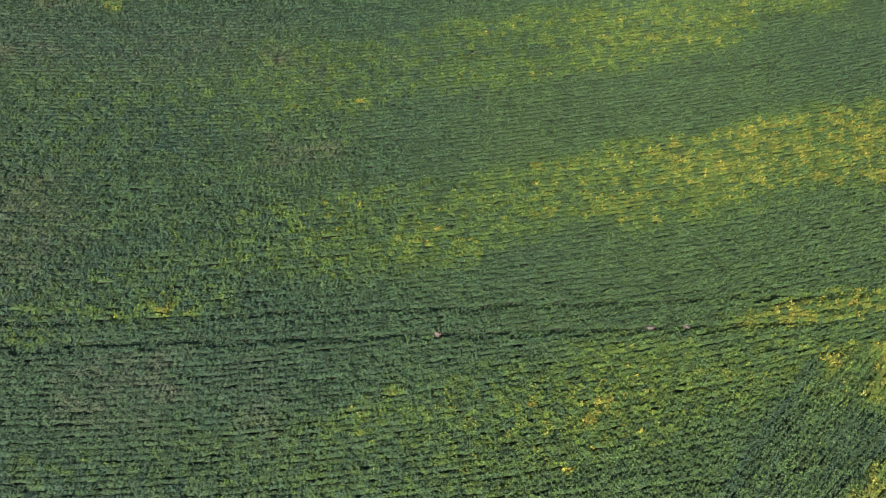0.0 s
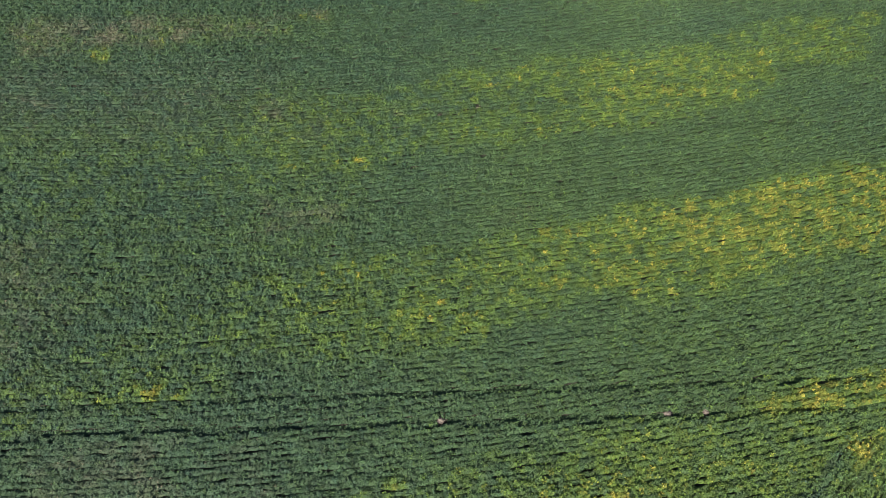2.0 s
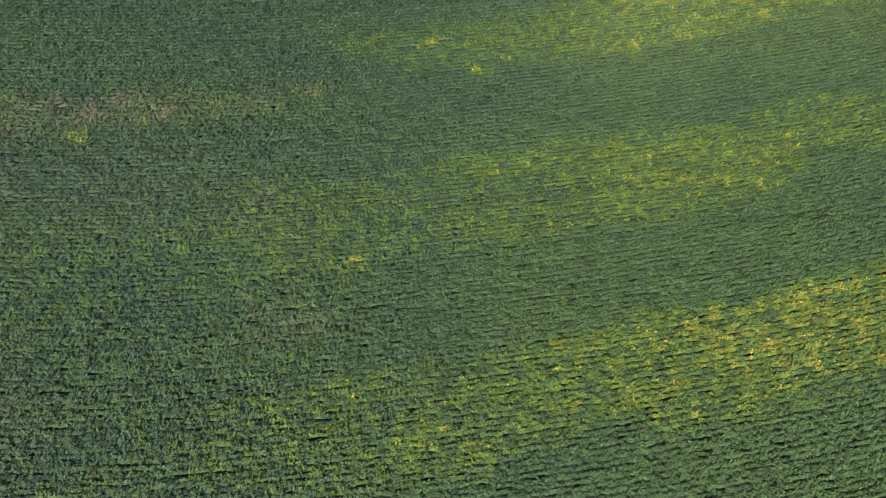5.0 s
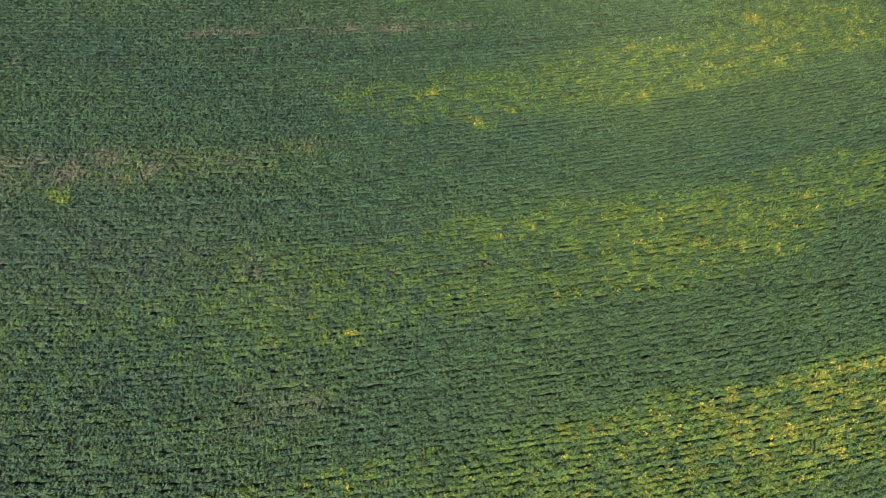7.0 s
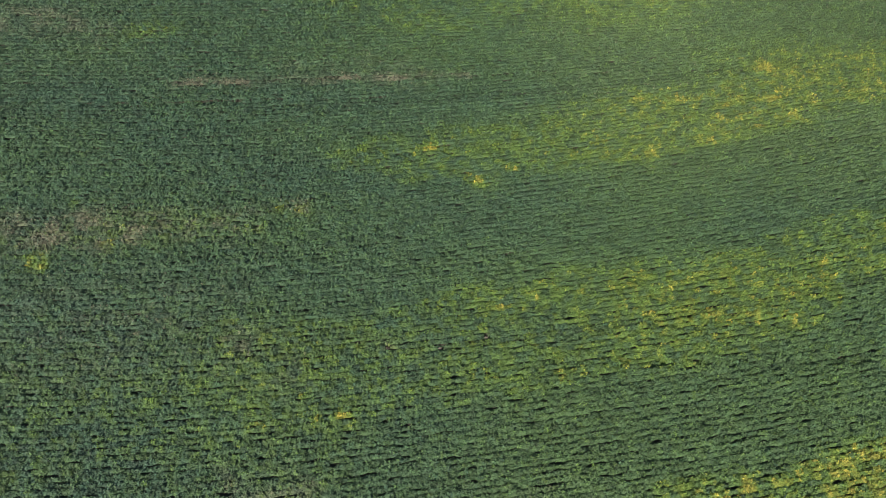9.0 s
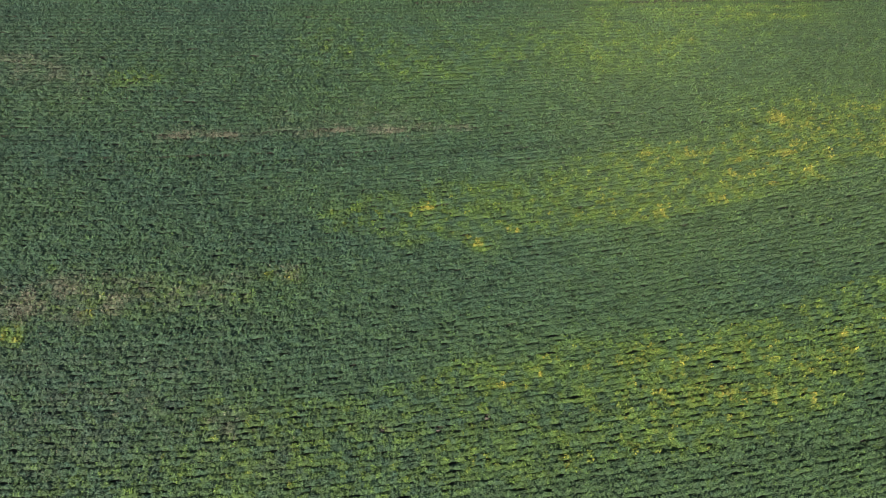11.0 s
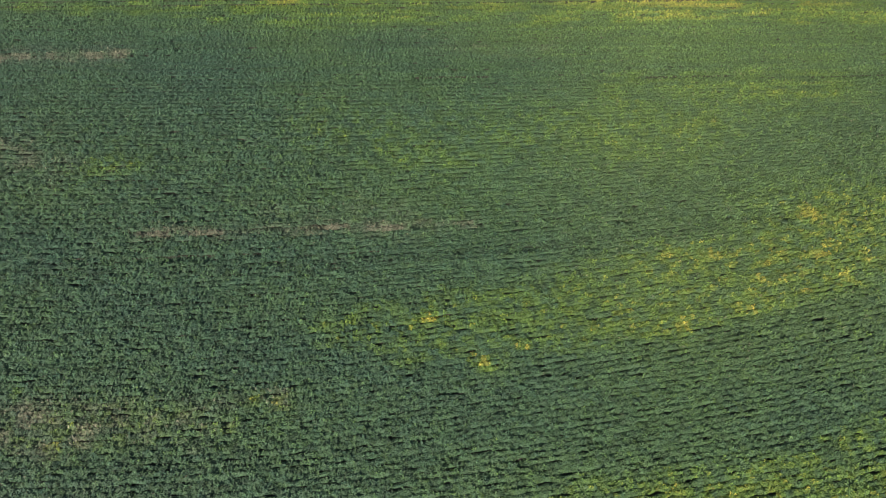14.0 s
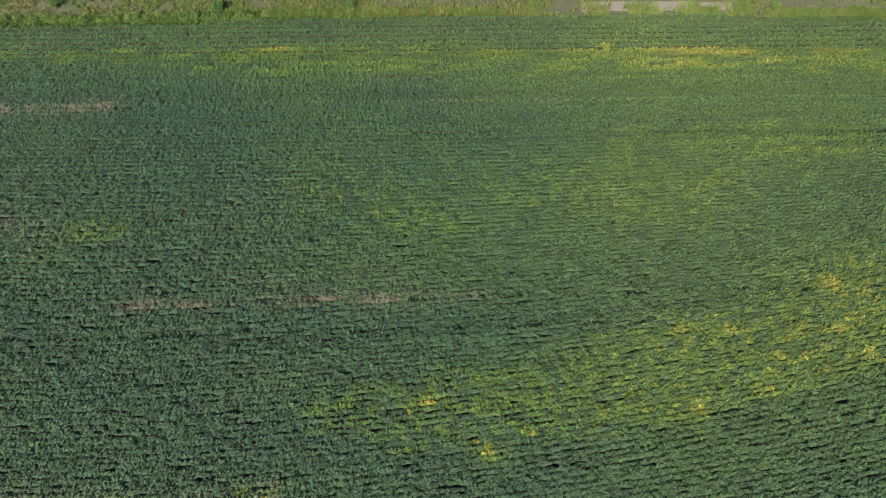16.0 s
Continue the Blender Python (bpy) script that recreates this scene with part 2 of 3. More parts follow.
yellow_spot(14.7, 16.3, 0.3, 0.8)
yellow_spot(-14.0, 17.6, 0.4, 0.6)
# the band before the old wheel marks
yellow(0.37, 0.7, (-9.7, 31.4), (-6.3, 33.1), (-1.0, 33.9), (5.3, 35.0), (10.0, 36.7), (14.7, 37.9), (19.4, 38.7), (24.5, 40.4), (29.4, 41.3), (38.0, 43.0), (41.6, 43.5), (39.2, 36.7), (35.8, 36.3), (30.1, 35.1), (22.8, 32.7), (18.3, 32.2), (13.8, 30.7), (9.4, 29.8), (5.0, 29.0), (1.6, 28.7), (-3.5, 28.9), (-7.8, 29.9))
yellow(0.46, 0.5, (15.5, 37.3), (22.3, 38.8), (25.9, 40.5), (31.8, 41.3), (37.7, 42.2), (41.4, 42.8), (39.4, 37.3), (36.0, 37.0), (29.8, 35.5), (22.9, 33.0), (17.9, 32.3), (13.4, 30.9), (8.9, 30.0), (8.6, 31.4), (12.3, 33.3), (15.1, 34.4))
yellow(0.50, 0.45, (21.1, 37.3), (26.3, 40.0), (31.7, 40.9), (30.9, 36.4), (26.9, 35.0), (22.6, 33.5), (19.5, 33.6))
yellow(0.50, 0.35, (9.5, 31.2), (13.0, 31.9), (18.5, 33.0), (23.1, 33.9), (22.4, 32.8), (17.5, 32.1), (12.9, 30.6), (9.4, 30.3))
yellow(0.5, 0.35, (-8.4, 32.1), (-3.6, 32.2), (0.8, 32.2), (3.9, 31.9), (3.4, 31.2), (-0.5, 31.2), (-7.9, 31.2))
yellow_spot(2.1, 29.3, 0.5, 1)
yellow_spot(2.7, 28.9, 0.4, 0.9)
yellow_spot(-0.7, 31.9, 0.55, 0.95)
yellow_spot(-2.0, 31.5, 0.3, 0.8)
yellow_spot(-6.2, 31.9, 0.4, 0.8)
yellow_spot(5.3, 29.9, 0.4, 0.8)
yellow_spot(12.3, 32.6, 0.5, 0.85)
yellow_spot(21.8, 35.1, 0.5, 0.9)
yellow_spot(22.3, 34.6, 0.4, 0.9)
yellow_spot(27.0, 36.9, 0.45, 1)
yellow_spot(28.3, 35.3, 0.4, 0.9)
yellow_spot(19.6, 36.9, 0.35, 0.85)
yellow_spot(26.8, 40.3, 0.5, 0.85)
yellow_spot(29.6, 40.3, 0.5, 0.8)
yellow_spot(20.7, 32.8, 0.4, 0.9)
yellow_spot(16.1, 31.5, 0.5, 0.9)
yellow_spot(-27.0, 26.9, 0.35, 0.7)
yellow_spot(-24.3, 25.2, 0.5, 0.7)
yellow_spot(-24.5, 23.6, 0.5, 0.75)
yellow_spot(-28.9, 22.1, 0.7, 0.9)
yellow_spot(-22.8, 23.4, 0.3, 0.8)
yellow_spot(-10.4, 26.4, 0.4, 0.8)
yellow_spot(-12.0, 26.5, 0.35, 0.65)
yellow_spot(-28.9, 22.3, 0.35, 0.8)
yellow_spot(-23.8, 25.0, 0.5, 0.5)
# faint yellowing on the west side
yellow(0.20, 2.4, (-40.6, 16.7), (-22.9, 18.6), (-9.4, 18.5), (-6.0, 10.1), (-6.5, 3.2), (-19.3, -0.1), (-26.3, -4.5), (-33.3, -4.5))
yellow(0.26, 1.2, (-18.4, 14.8), (-10.3, 17.2), (-5.2, 11.8), (-6.0, 10.1), (-15.8, 9.2), (-20.9, 7.9), (-30.7, 5.3), (-36.7, 5.3), (-38.3, 10.1), (-25.9, 10.7))
# withered places
dry(0.16, 2.0, (-36.5, 4.8), (-28.1, 5.3), (-25.2, -1.0), (-26.1, -5.4), (-33.0, -5.4))
dry(0.10, 2.0, (-42.1, 21.3), (-13.6, 21.2), (-10.0, 14.7), (-21.8, 13.0), (-39.9, 14.8))
dry(0.55, 0.6, (-30.3, 25.0), (-28.8, 26.1), (-25.0, 26.4), (-21.3, 25.9), (-21.0, 24.3), (-23.4, 23.2), (-28.1, 23.2), (-29.6, 22.5))
dry(0.34, 1.0, (-37.3, 26.2), (-30.5, 25.7), (-20.5, 26.5), (-13.4, 26.2), (-13.3, 25.0), (-20.5, 23.8), (-29.1, 22.3), (-35.7, 21.5))
yellow(0.30, 1.0, (-37.3, 26.2), (-30.5, 25.7), (-20.5, 26.5), (-13.4, 26.2), (-13.3, 25.0), (-20.5, 23.8), (-29.1, 22.3), (-35.7, 21.5))
dry(0.20, 1.0, (-35.7, 4.8), (-28.8, 4.8), (-26.5, -0.1), (-27.5, -4.5), (-32.7, -4.1))
dry(0.3, 0.7, (-40.3, 18.6), (-34.5, 18.6), (-31.4, 17.0), (-33.7, 15.7), (-39.4, 16.1))
dry(0.26, 0.7, (-14.5, 8.1), (-8.1, 8.1), (-7.6, 6.3), (-10.9, 5.1), (-13.9, 5.2))
dry(0.26, 0.5, (3.7, 7.3), (7.0, 7.2), (6.7, 6.3), (4.1, 6.3))
dry(0.24, 1.0, (-25.2, -10.2), (-17.2, -9.4), (-16.1, -13.5), (-18.3, -14.8), (-23.5, -13.8))
dry(0.16, 0.8, (-13.8, -10.2), (-11.2, -9.8), (-9.5, -15.5), (-12.2, -15.9))
dry(0.24, 0.6, (3.8, 7.3), (6.6, 7.0), (6.3, 6.3), (4.0, 6.3))
dry(0.34, 0.5, (-14.4, 18.2), (-13.1, 18.2), (-12.5, 15.4), (-14.0, 15.4))
dry(0.3, 0.8, (-16.4, 18.6), (-14.7, 18.8), (-14.1, 17.6), (-15.9, 17.2))
dry(0.35, 0.4, (-14.0, 26.9), (-9.6, 27.1), (-9.5, 26.1), (-13.9, 26.0))
dry(0.4, 0.7, (-32.5, 26.4), (-26.4, 26.6), (-22.6, 26.2), (-22.2, 23.6), (-25.8, 23.0), (-31.4, 23.2))
dry(0.36, 0.4, (-15.5, 25.6), (-14.6, 25.6), (-14.2, 23.5), (-15.3, 23.6))
dry(0.15, 0.5, (-25.6, 18.7), (-16.3, 18.3), (-15.4, 17.1), (-24.5, 17.3))
dry(0.3, 0.4, (-15.9, 18.2), (-12.8, 18.0), (-13.2, 17.6), (-15.6, 17.6))
dry(0.12, 0.7, (-15.2, 41.2), (-3.6, 41.8), (-0.8, 40.6), (-0.8, 38.5), (-9.5, 38.2))
dry(0.28, 0.7, (-39.6, 47.2), (-31.8, 47.8), (-30.8, 44.4), (-38.6, 44.1))
dry_spot(-10.3, 13.8, 0.5, 0.5)
dry_spot(-24.6, 26.0, 0.5, 0.6)
dry_spot(-3.4, 15.9, 0.25, 0.5)
dry_spot(-14.2, 16.3, 0.4, 0.5)
dry_spot(-9.8, 14.2, 0.35, 0.4)
# the far end of the field
dried((-22.0, 38.6), (2.0, 39.5), 0.28, 0.80)
yellowed((25.4, 40.5), (37.3, 41.2), 1.30, 0.5)
yellowed((-21.5, 61.9), (-12.0, 61.9), 0.28, 0.75)
yellowed((-12.0, 61.95), (38.0, 61.75), 0.24, 0.5)
yellowed((-3.6, 61.8), (-1.0, 61.8), 0.4, 0.9)
yellow(0.36, 0.3, (-24.0, 61.9), (-2.0, 62.0), (38.0, 61.9), (40.0, 59.6), (10.0, 59.3), (-10.0, 59.2), (-24.0, 59.8))
yellow(0.34, 0.3, (-40.0, 62.2), (-24.0, 62.0), (-23.0, 60.4), (-40.0, 60.6))
yellowed((0.9, 61.1), (10.6, 60.1), 0.94, 0.5)
yellowed((13.3, 62.1), (26.1, 61.6), 0.42, 0.85)
yellowed((5.7, 60.4), (27.8, 60.4), 0.8, 0.55)
yellowed((-10.3, 49.2), (0.7, 45.4), 2.13, 0.35)
yellowed((0.8, 48.1), (20.6, 48.6), 2.46, 0.28)
yellowed((14.4, 52.0), (31.7, 51.9), 2.07, 0.30)
yellowed((25.3, 51.5), (32.1, 51.5), 0.42, 0.45)
yellowed((-27.7, 44.4), (-24.0, 44.9), 0.78, 0.5)
dried((-33.7, 46.0), (-30.3, 44.4), 1.18, 0.33)
dried((-38.5, 55.5), (-27.0, 55.9), 0.42, 0.75)
dried((-0.6, 56.5), (9.8, 56.2), 0.44, 0.25)
dried((-38.5, 45.8), (-32.6, 45.8), 1.42, 0.28)


def inside(corners, x, y):
    """Distance to the edge of a patch, positive inside."""
    near, odd = np.full(np.shape(x), 1e9), np.zeros(np.shape(x), bool)
    for (ax, ay), (bx, by) in zip(corners, corners[1:] + corners[:1]):
        dx, dy = bx - ax, by - ay
        k = np.clip(((x - ax) * dx + (y - ay) * dy) / (dx * dx + dy * dy + 1e-9), 0, 1)
        near = np.minimum(near, np.hypot(x - ax - k * dx, y - ay - k * dy))
        odd ^= ((ay > y) != (by > y)) & (x < ax + dx * (y - ay) / (dy if dy else 1e-9))
    return np.where(odd, near, -near)


def amount_of(streaks, areas, x, y):
    """How strongly the streaks and patches touch each point."""
    total = np.zeros_like(x)
    # uneven outlines: the patches are looked up at wandering points
    wx, wy = 2.4 * (field_noise(x, y, (2.6, 1.6), 5) - 0.5), 1.3 * (field_noise(x, y, (1.9, 0.9), 6) - 0.5)
    for amount, soft, corners in areas:
        total = np.maximum(total, amount * easing(0.5 + inside(corners, x + wx * min(1, soft + 0.3), y + wy * min(1, soft + 0.3)) / (2 * soft)))
    for (ax, ay), (bx, by), w, s in streaks:
        dx, dy = bx - ax, by - ay
        sway = min(1.0, w / 1.3)
        qx, qy = x + wx * sway - ax, y + wy * sway - ay
        k = np.clip((qx * dx + qy * dy) / (dx * dx + dy * dy + 1e-9), 0, 1)
        d = np.hypot(qx - k * dx, qy - k * dy) / w
        total = np.maximum(total, s * (0.72 * np.exp(-(d * 0.95) ** 3) + 0.28 * np.exp(-(d * 0.42) ** 2)))
    return total


def ripeness_and_light(x, y):
    yel = amount_of(YELLOW, YELLOW_AREAS, x, y)
    clump = 0.50 * field_noise(x, y, (0.52, 0.34), 0) + 0.50 * field_noise(x, y, 0.30, 3)
    # towards the verge whole stretches of a row look alike
    even = far_end(y)
    clump = clump + even * (0.5 + 0.7 * (field_noise(x, y, (2.4, 0.26), 0) - 0.5) - clump)
    fine = field_noise(x, y, (0.4, 0.3), 1)
    broad = field_noise(x, y, (9.0, 4.0), 2)
    # bluish west, warm east: how the canopy is lit, put into its colour
    east = np.maximum(easing((x + 22) / 40), 0.8 * easing((y - 54) / 9))
    r = 0.01 + (0.09 + 0.065 * easing((28 - y) / 30)) * east + 0.11 * far_end(y - 7) * (0.55 + 0.45 * easing((x + 30) / 40)) + 0.10 * broad + (0.13 + 0.2 * np.minimum(yel, 0.5)) * (clump - 0.45)
    r = r + 0.04 * easing((x - 2) / 14) * easing((y - 24) / 12)
    patchy = easing((clump - 0.35 + 0.04 * east) / 0.34)
    r = r + yel * (0.80 + 0.14 * east) * (0.05 + 0.04 * east + 0.48 * patchy + 0.22 * (fine - 0.2))
    r = r + 0.42 * np.maximum(yel - 0.55, 0) * (0.35 + 0.9 * fine)
    # the darkest green on the seam stands for its shadow
    return np.clip(r * (1 - 0.85 * on_seam(x, y)), 0, 0.80)


def brown_share(x, y):
    """How far leaves turn brown: in withered places, faintly in the east and far end."""
    blotchy = 0.30 + 0.9 * easing((field_noise(x, y, (1.0, 0.55), 4) - 0.38) / 0.34)
    return 0.08 * easing((x - 2) / 14) * easing((y - 24) / 12) * (1 - far_end(y - 6)) + 0.10 * far_end(y - 6) * easing((x + 25) / 40) + amount_of(DRY, DRY_AREAS, x, y) * blotchy


# ---- the lie of the rows and the wheel tracks ----
ROW = 0.385
FIELD_END = 66.4


def field_edge(x):
    """Where the last plants stand: the verge is not quite straight."""
    return np.interp(x, [-60, -38, -26, -15, 0, 16, 26, 36, 60], [64.7, 64.95, 65.1, 65.65, 66.05, 66.2, 65.95, 65.7, 65.5])


def easing(v):
    v = np.clip(v, 0, 1)
    return v * v * (3 - 2 * v)


def row_y(c, x):
    """The rows bend: steeper to the east, straight along the far verge."""
    bend = 1 - easing((c - 28) / 30)
    return c + 0.013 * x * (1 - bend) + bend * (0.118 * x + 0.0015 * x * x + 0.0008 * np.minimum(x + 8, 0) ** 2)


TRACKS = [(-6.45, 0.0320, -80, 80, 0.070, 0.10), (-8.34, 0.0295, -80, 27, 0.100, 0.14), (39.32, 0.0250, -80, 80, 0.020, 0.03),
          (37.15, 0.0300, -80, 14, 0.03, 0.04), (14.8, 0.006, 7, 80, 0.03, 0.04), (53.26, 0.004, -12, 80, 0.02, 0.05)]


def on_track(x, y, more=0.0, clearing=False):
    hit = np.zeros(np.shape(x), bool)
    for y0, s, xa, xb, half, clear in TRACKS:
        wobble = 0.12 * (field_noise(x, y * 0, 4.0, 3) - 0.5)
        hit |= (np.abs(y - y0 - s * x - wobble) < more + clearing * clear + half * (0.75 + 0.6 * field_noise(x, y, 1.1, 4))) & (x > xa) & (x < xb)
    return hit


def in_headland(x, y, more=0.0):
    """The turning strip, sown at a slant, beyond a diagonal seam."""
    return (x > 17.3 - more + (y + 18.2) * 0.86) & (y < more - 9.7 + 0.08 * (x - 24))


def mesh_object(name, verts, faces, mat, parent=None, ripe=None, tone=None, dry_part=None):
    """faces: an index array of triangles or quads."""
    me = bpy.data.meshes.new(name)
    n, k = faces.shape
    me.vertices.add(len(verts))
    me.vertices.foreach_set("co", np.ascontiguousarray(verts, np.float32).ravel())
    me.loops.add(n * k)
    me.loops.foreach_set("vertex_index", np.ascontiguousarray(faces, np.int32).ravel())
    me.polygons.add(n)
    me.polygons.foreach_set("loop_start", np.arange(0, n * k, k, dtype=np.int32))
    if ripe is not None:
        me.attributes.new("ripe", "FLOAT", "POINT").data.foreach_set("value", np.ascontiguousarray(ripe, np.float32))
        tone = np.ones(len(verts)) if tone is None else tone
        me.attributes.new("tone", "FLOAT", "POINT").data.foreach_set("value", np.ascontiguousarray(tone, np.float32))
    if dry_part is not None:
        me.attributes.new("dry", "FLOAT", "POINT").data.foreach_set("value", np.ascontiguousarray(dry_part, np.float32))
    me.update(calc_edges=True)
    me.materials.append(mat)
    ob = new(name, me)
    ob.parent = parent
    return ob


def leaf_blades(px, py, pz, size, yaw, tilt, fold, stretch=1.0):
    """Folded four-cornered leaves: base, left, tip, right, bent along the midrib. Returns points and triangles."""
    n = len(px)
    cy, sy, ct, st = np.cos(yaw), np.sin(yaw), np.cos(tilt), np.sin(tilt)
    along = np.stack([cy * ct, sy * ct, -st], 1)
    side = np.stack([-sy, cy, np.zeros(n)], 1)
    up = np.stack([cy * st, sy * st, ct], 1)
    p = np.stack([px, py, pz], 1)
    ln, wd = (size * stretch)[:, None], (size * 0.46)[:, None]
    lift = (fold * size)[:, None] * up
    v = np.empty((n, 4, 3))
    v[:, 0] = p - along * ln * 0.5
    v[:, 1] = p + side * wd + lift - along * ln * 0.08
    v[:, 2] = p + along * ln * 0.5
    v[:, 3] = p - side * wd + lift - along * ln * 0.08
    i = np.arange(n)[:, None] * 4
    f = np.concatenate([i + np.array([[0, 2, 1]]), i + np.array([[0, 3, 2]])], 0)
    return v.reshape(-1, 3), f


def half_view(y):
    return np.minimum(39.4, 26 + 0.325 * (y + 18.5)) + 0.9


def loose(x, y):
    """Where the plants have grown over the lines of the rows."""
    return np.maximum(0.80 * easing((7 - x) / 22) * (1 - 0.5 * easing((24 - y) / 6) * easing((y - 4) / 8)) * easing((y + 9.5) / 3) * (1 - far_end(y)), 0.8 * easing((x + 2) / 7) * easing((-9.5 - y) / 3))


SEAM = [((24.6, -10.2), (22.5, -12.5), 0.34, 0.8), ((22.5, -12.5), (19.2, -15.9), 0.40, 0.9), ((19.2, -15.9), (16.6, -19.2), 0.36, 0.9),
        ((21.6, -15.4), (18.8, -18.8), 0.22, 0.6), ((24.0, -15.9), (27.4, -13.0), 0.20, 0.8), ((23.4, -17.4), (27.2, -14.4), 0.20, 0.9), ((23.4, -18.6), (27.4, -15.4), 0.20, 0.9)]


def on_seam(x, y):
    """Pressed strips along the turning strip, with wheel-track shadow put into the colour."""
    total = np.zeros(np.shape(x))
    for (ax, ay), (bx, by), w, s in SEAM:
        dx, dy = bx - ax, by - ay
        k = np.clip(((x - ax) * dx + (y - ay) * dy) / (dx * dx + dy * dy), 0, 1)
        total = np.maximum(total, s * np.exp(-(np.hypot(x - ax - k * dx, y - ay - k * dy) / w) ** 2))
    return total


def canopy_height(x, y):
    return crop_height(x, y) * (1 - 0.42 * on_seam(x, y))


def crop_height(x, y):
    rough = (0.16 + 0.09 * loose(x, y)) * (1 - 0.75 * far_end(y))
    return 0.58 + 1.15 * rough * (field_noise(x, y, (0.48, 0.34), 3) - 0.5) + 0.11 * (1 - 0.5 * far_end(y)) * (field_noise(x, y, (2.6, 1.2), 4) - 0.5)


def fullness(x, y):
    """1 where the leaves of neighbouring rows meet, less at the short gaps between them."""
    return np.maximum(easing((field_noise(x, y, (0.42, 0.24), 1) - 0.19) / 0.28), 0.8 * far_end(y))


def far_end(y):
    """The even, closed crop towards the verge."""
    return easing((y - 47) / 9)


def row_width(x, y):
    """Half of a row's width: neighbours touch in places and leave short gaps in others."""
    return 0.141 + 0.079 * fullness(x, y) - 0.040 * far_end(y)


def crop_row(path, group, leaves=18, spacing=0.30, x0=-46.0, x1=46.0, keep=None, dense=None, spread=1.0):
    """One sown row: path gives y for each x; keep says where plants stand; dense where each leaf is built."""
    def line(x):
        y = path(x)
        free = 1 + 0.15 * loose(x, y)
        free = free * (1 - 0.85 * far_end(y))
        return y + 0.08 * free * (field_noise(x, y, (1.3, 0.3), 2) - 0.5) + 0.11 * free * (field_noise(x, y, (0.5, 0.2), 6) - 0.5)

    row_tone = rng.normal(0, 1)
    # the dim mass of stems and lower leaves
    reach = min(40.8, float(half_view(path(0.0) + 5)) + 1.0)
    xs = np.concatenate([np.arange(x0, -reach, 0.8), np.arange(max(x0, -reach), min(x1, reach), 0.20), np.arange(min(x1, reach), x1, 0.8)])
    ys = line(xs)
    ok = keep(xs, ys)
    if ok.sum() < 4:
        return None
    h = canopy_height(xs, ys) * (1 - 0.15 * loose(xs, ys)) * (1 - 0.5 * easing((field_noise(xs, ys, (0.30, 0.3), 7) - 0.80) / 0.10))
    h = np.where(on_track(xs, ys, clearing=True), 0.22 * h, h)
    w = spread * row_width(xs, ys)
    low = 0.30 + 0.12 * fullness(xs, ys) + 0.10 * far_end(ys)
    prof = [(-1.0, low), (-0.60, 0.50), (0.0, 0.56), (0.60, 0.50), (1.0, low)]
    v = np.stack([np.stack([xs + 0.05 * (k % 2), ys + a * w, np.maximum(h * b, 0.01)], 1) for k, (a, b) in enumerate(prof)], 1)
    q = np.arange(len(xs) - 1)[ok[:-1] & ok[1:]]
    f = np.concatenate([np.stack([q * 5 + k, q * 5 + 5 + k, q * 5 + 6 + k, q * 5 + 1 + k], 1) for k in range(4)], 0)
    ripe = np.repeat(ripeness_and_light(xs, ys) * 0.85, 5)
    thing = new("soybean_row")
    tagged(mesh_object("understory", v.reshape(-1, 3), f, under_mat, thing, ripe, np.repeat(0.70 + 0.44 * field_noise(xs, ys, (0.42, 0.22), 2), 5),
                       np.repeat(np.clip(brown_share(xs, ys), 0, 0.8), 5)), kind="stuff")
    # plants
    x = np.arange(x0, x1, spacing)
    x = x + rng.normal(0, 0.05, len(x))
    y = line(x) + rng.normal(0, 0.045, len(x)) * (1 + 0.3 * loose(x, path(x)) - 0.7 * far_end(path(x)))
    live = keep(x, y) & dense(x, y) & (field_noise(x, y, (0.30, 0.3), 7) < 0.91)
    x, y = x[live], y[live]
    n = len(x)
    mean = 0.0
    if n > 3:
        rp = ripeness_and_light(x, y)
        rp = np.minimum(rp * (1 + rng.normal(0, 0.22, n) * (1 - 0.5 * far_end(y))) + rng.normal(0, 0.025, n) * (1 - 0.5 * far_end(y)), 0.84)
        mean = float(rp.mean())
        top = canopy_height(x, y) + rng.normal(0, 0.03, n)
        big = 0.85 + 0.3 * field_noise(x, y, (0.7, 0.3), 5)
        wide = row_width(x, y) + 0.02
        uneven = (0.56 + 0.22 * loose(x, y)) * (1 - 0.4 * far_end(y))
        still = far_end(y)
        patch = field_noise(x, y, (0.42, 0.22), 2) * (1 - still) + field_noise(x, y, (2.0, 0.24), 2) * still
        tone = np.clip(1 + uneven * (patch - 0.5) + rng.normal(0, 0.17, n) * (1 - 0.7 * still) + 0.14 * far_end(y - 4) + row_tone * (0.03 + 0.12 * still), 0.5, 1.7)
        m = n * leaves
        # leaves of three leaflets each, held out round the stem
        g, tri = n * leaves // 3, lambda q: np.repeat(q, 3)
        G, P = lambda q: np.repeat(q, leaves // 3), lambda q: np.repeat(q, leaves)
        a, rad = rng.uniform(0, 2 * np.pi, g), np.sqrt(rng.random(g))
        dx, dy = np.cos(a) * rad * 0.185 * G(big * (1 + 0.35 * far_end(y))), np.sin(a) * rad * spread * (G(wide) - 0.015)
        z = G(top) * (1.02 - G(0.42 - 0.18 * loose(x, y) + 0.30 * far_end(y)) * (rad * np.sin(a)) ** 2 - 0.16 * rad ** 2 - G(0.42 - 0.28 * far_end(y)) * rng.random(g))
        turn = tri(rng.uniform(0, 2 * np.pi, g)) + np.tile([0.0, 2.0, 4.2], g) + rng.normal(0, 0.25, m)
        # soybean leaves turn their faces towards the sun
        lit_side = math.pi / 2 - radians(SUN_AZIMUTH)
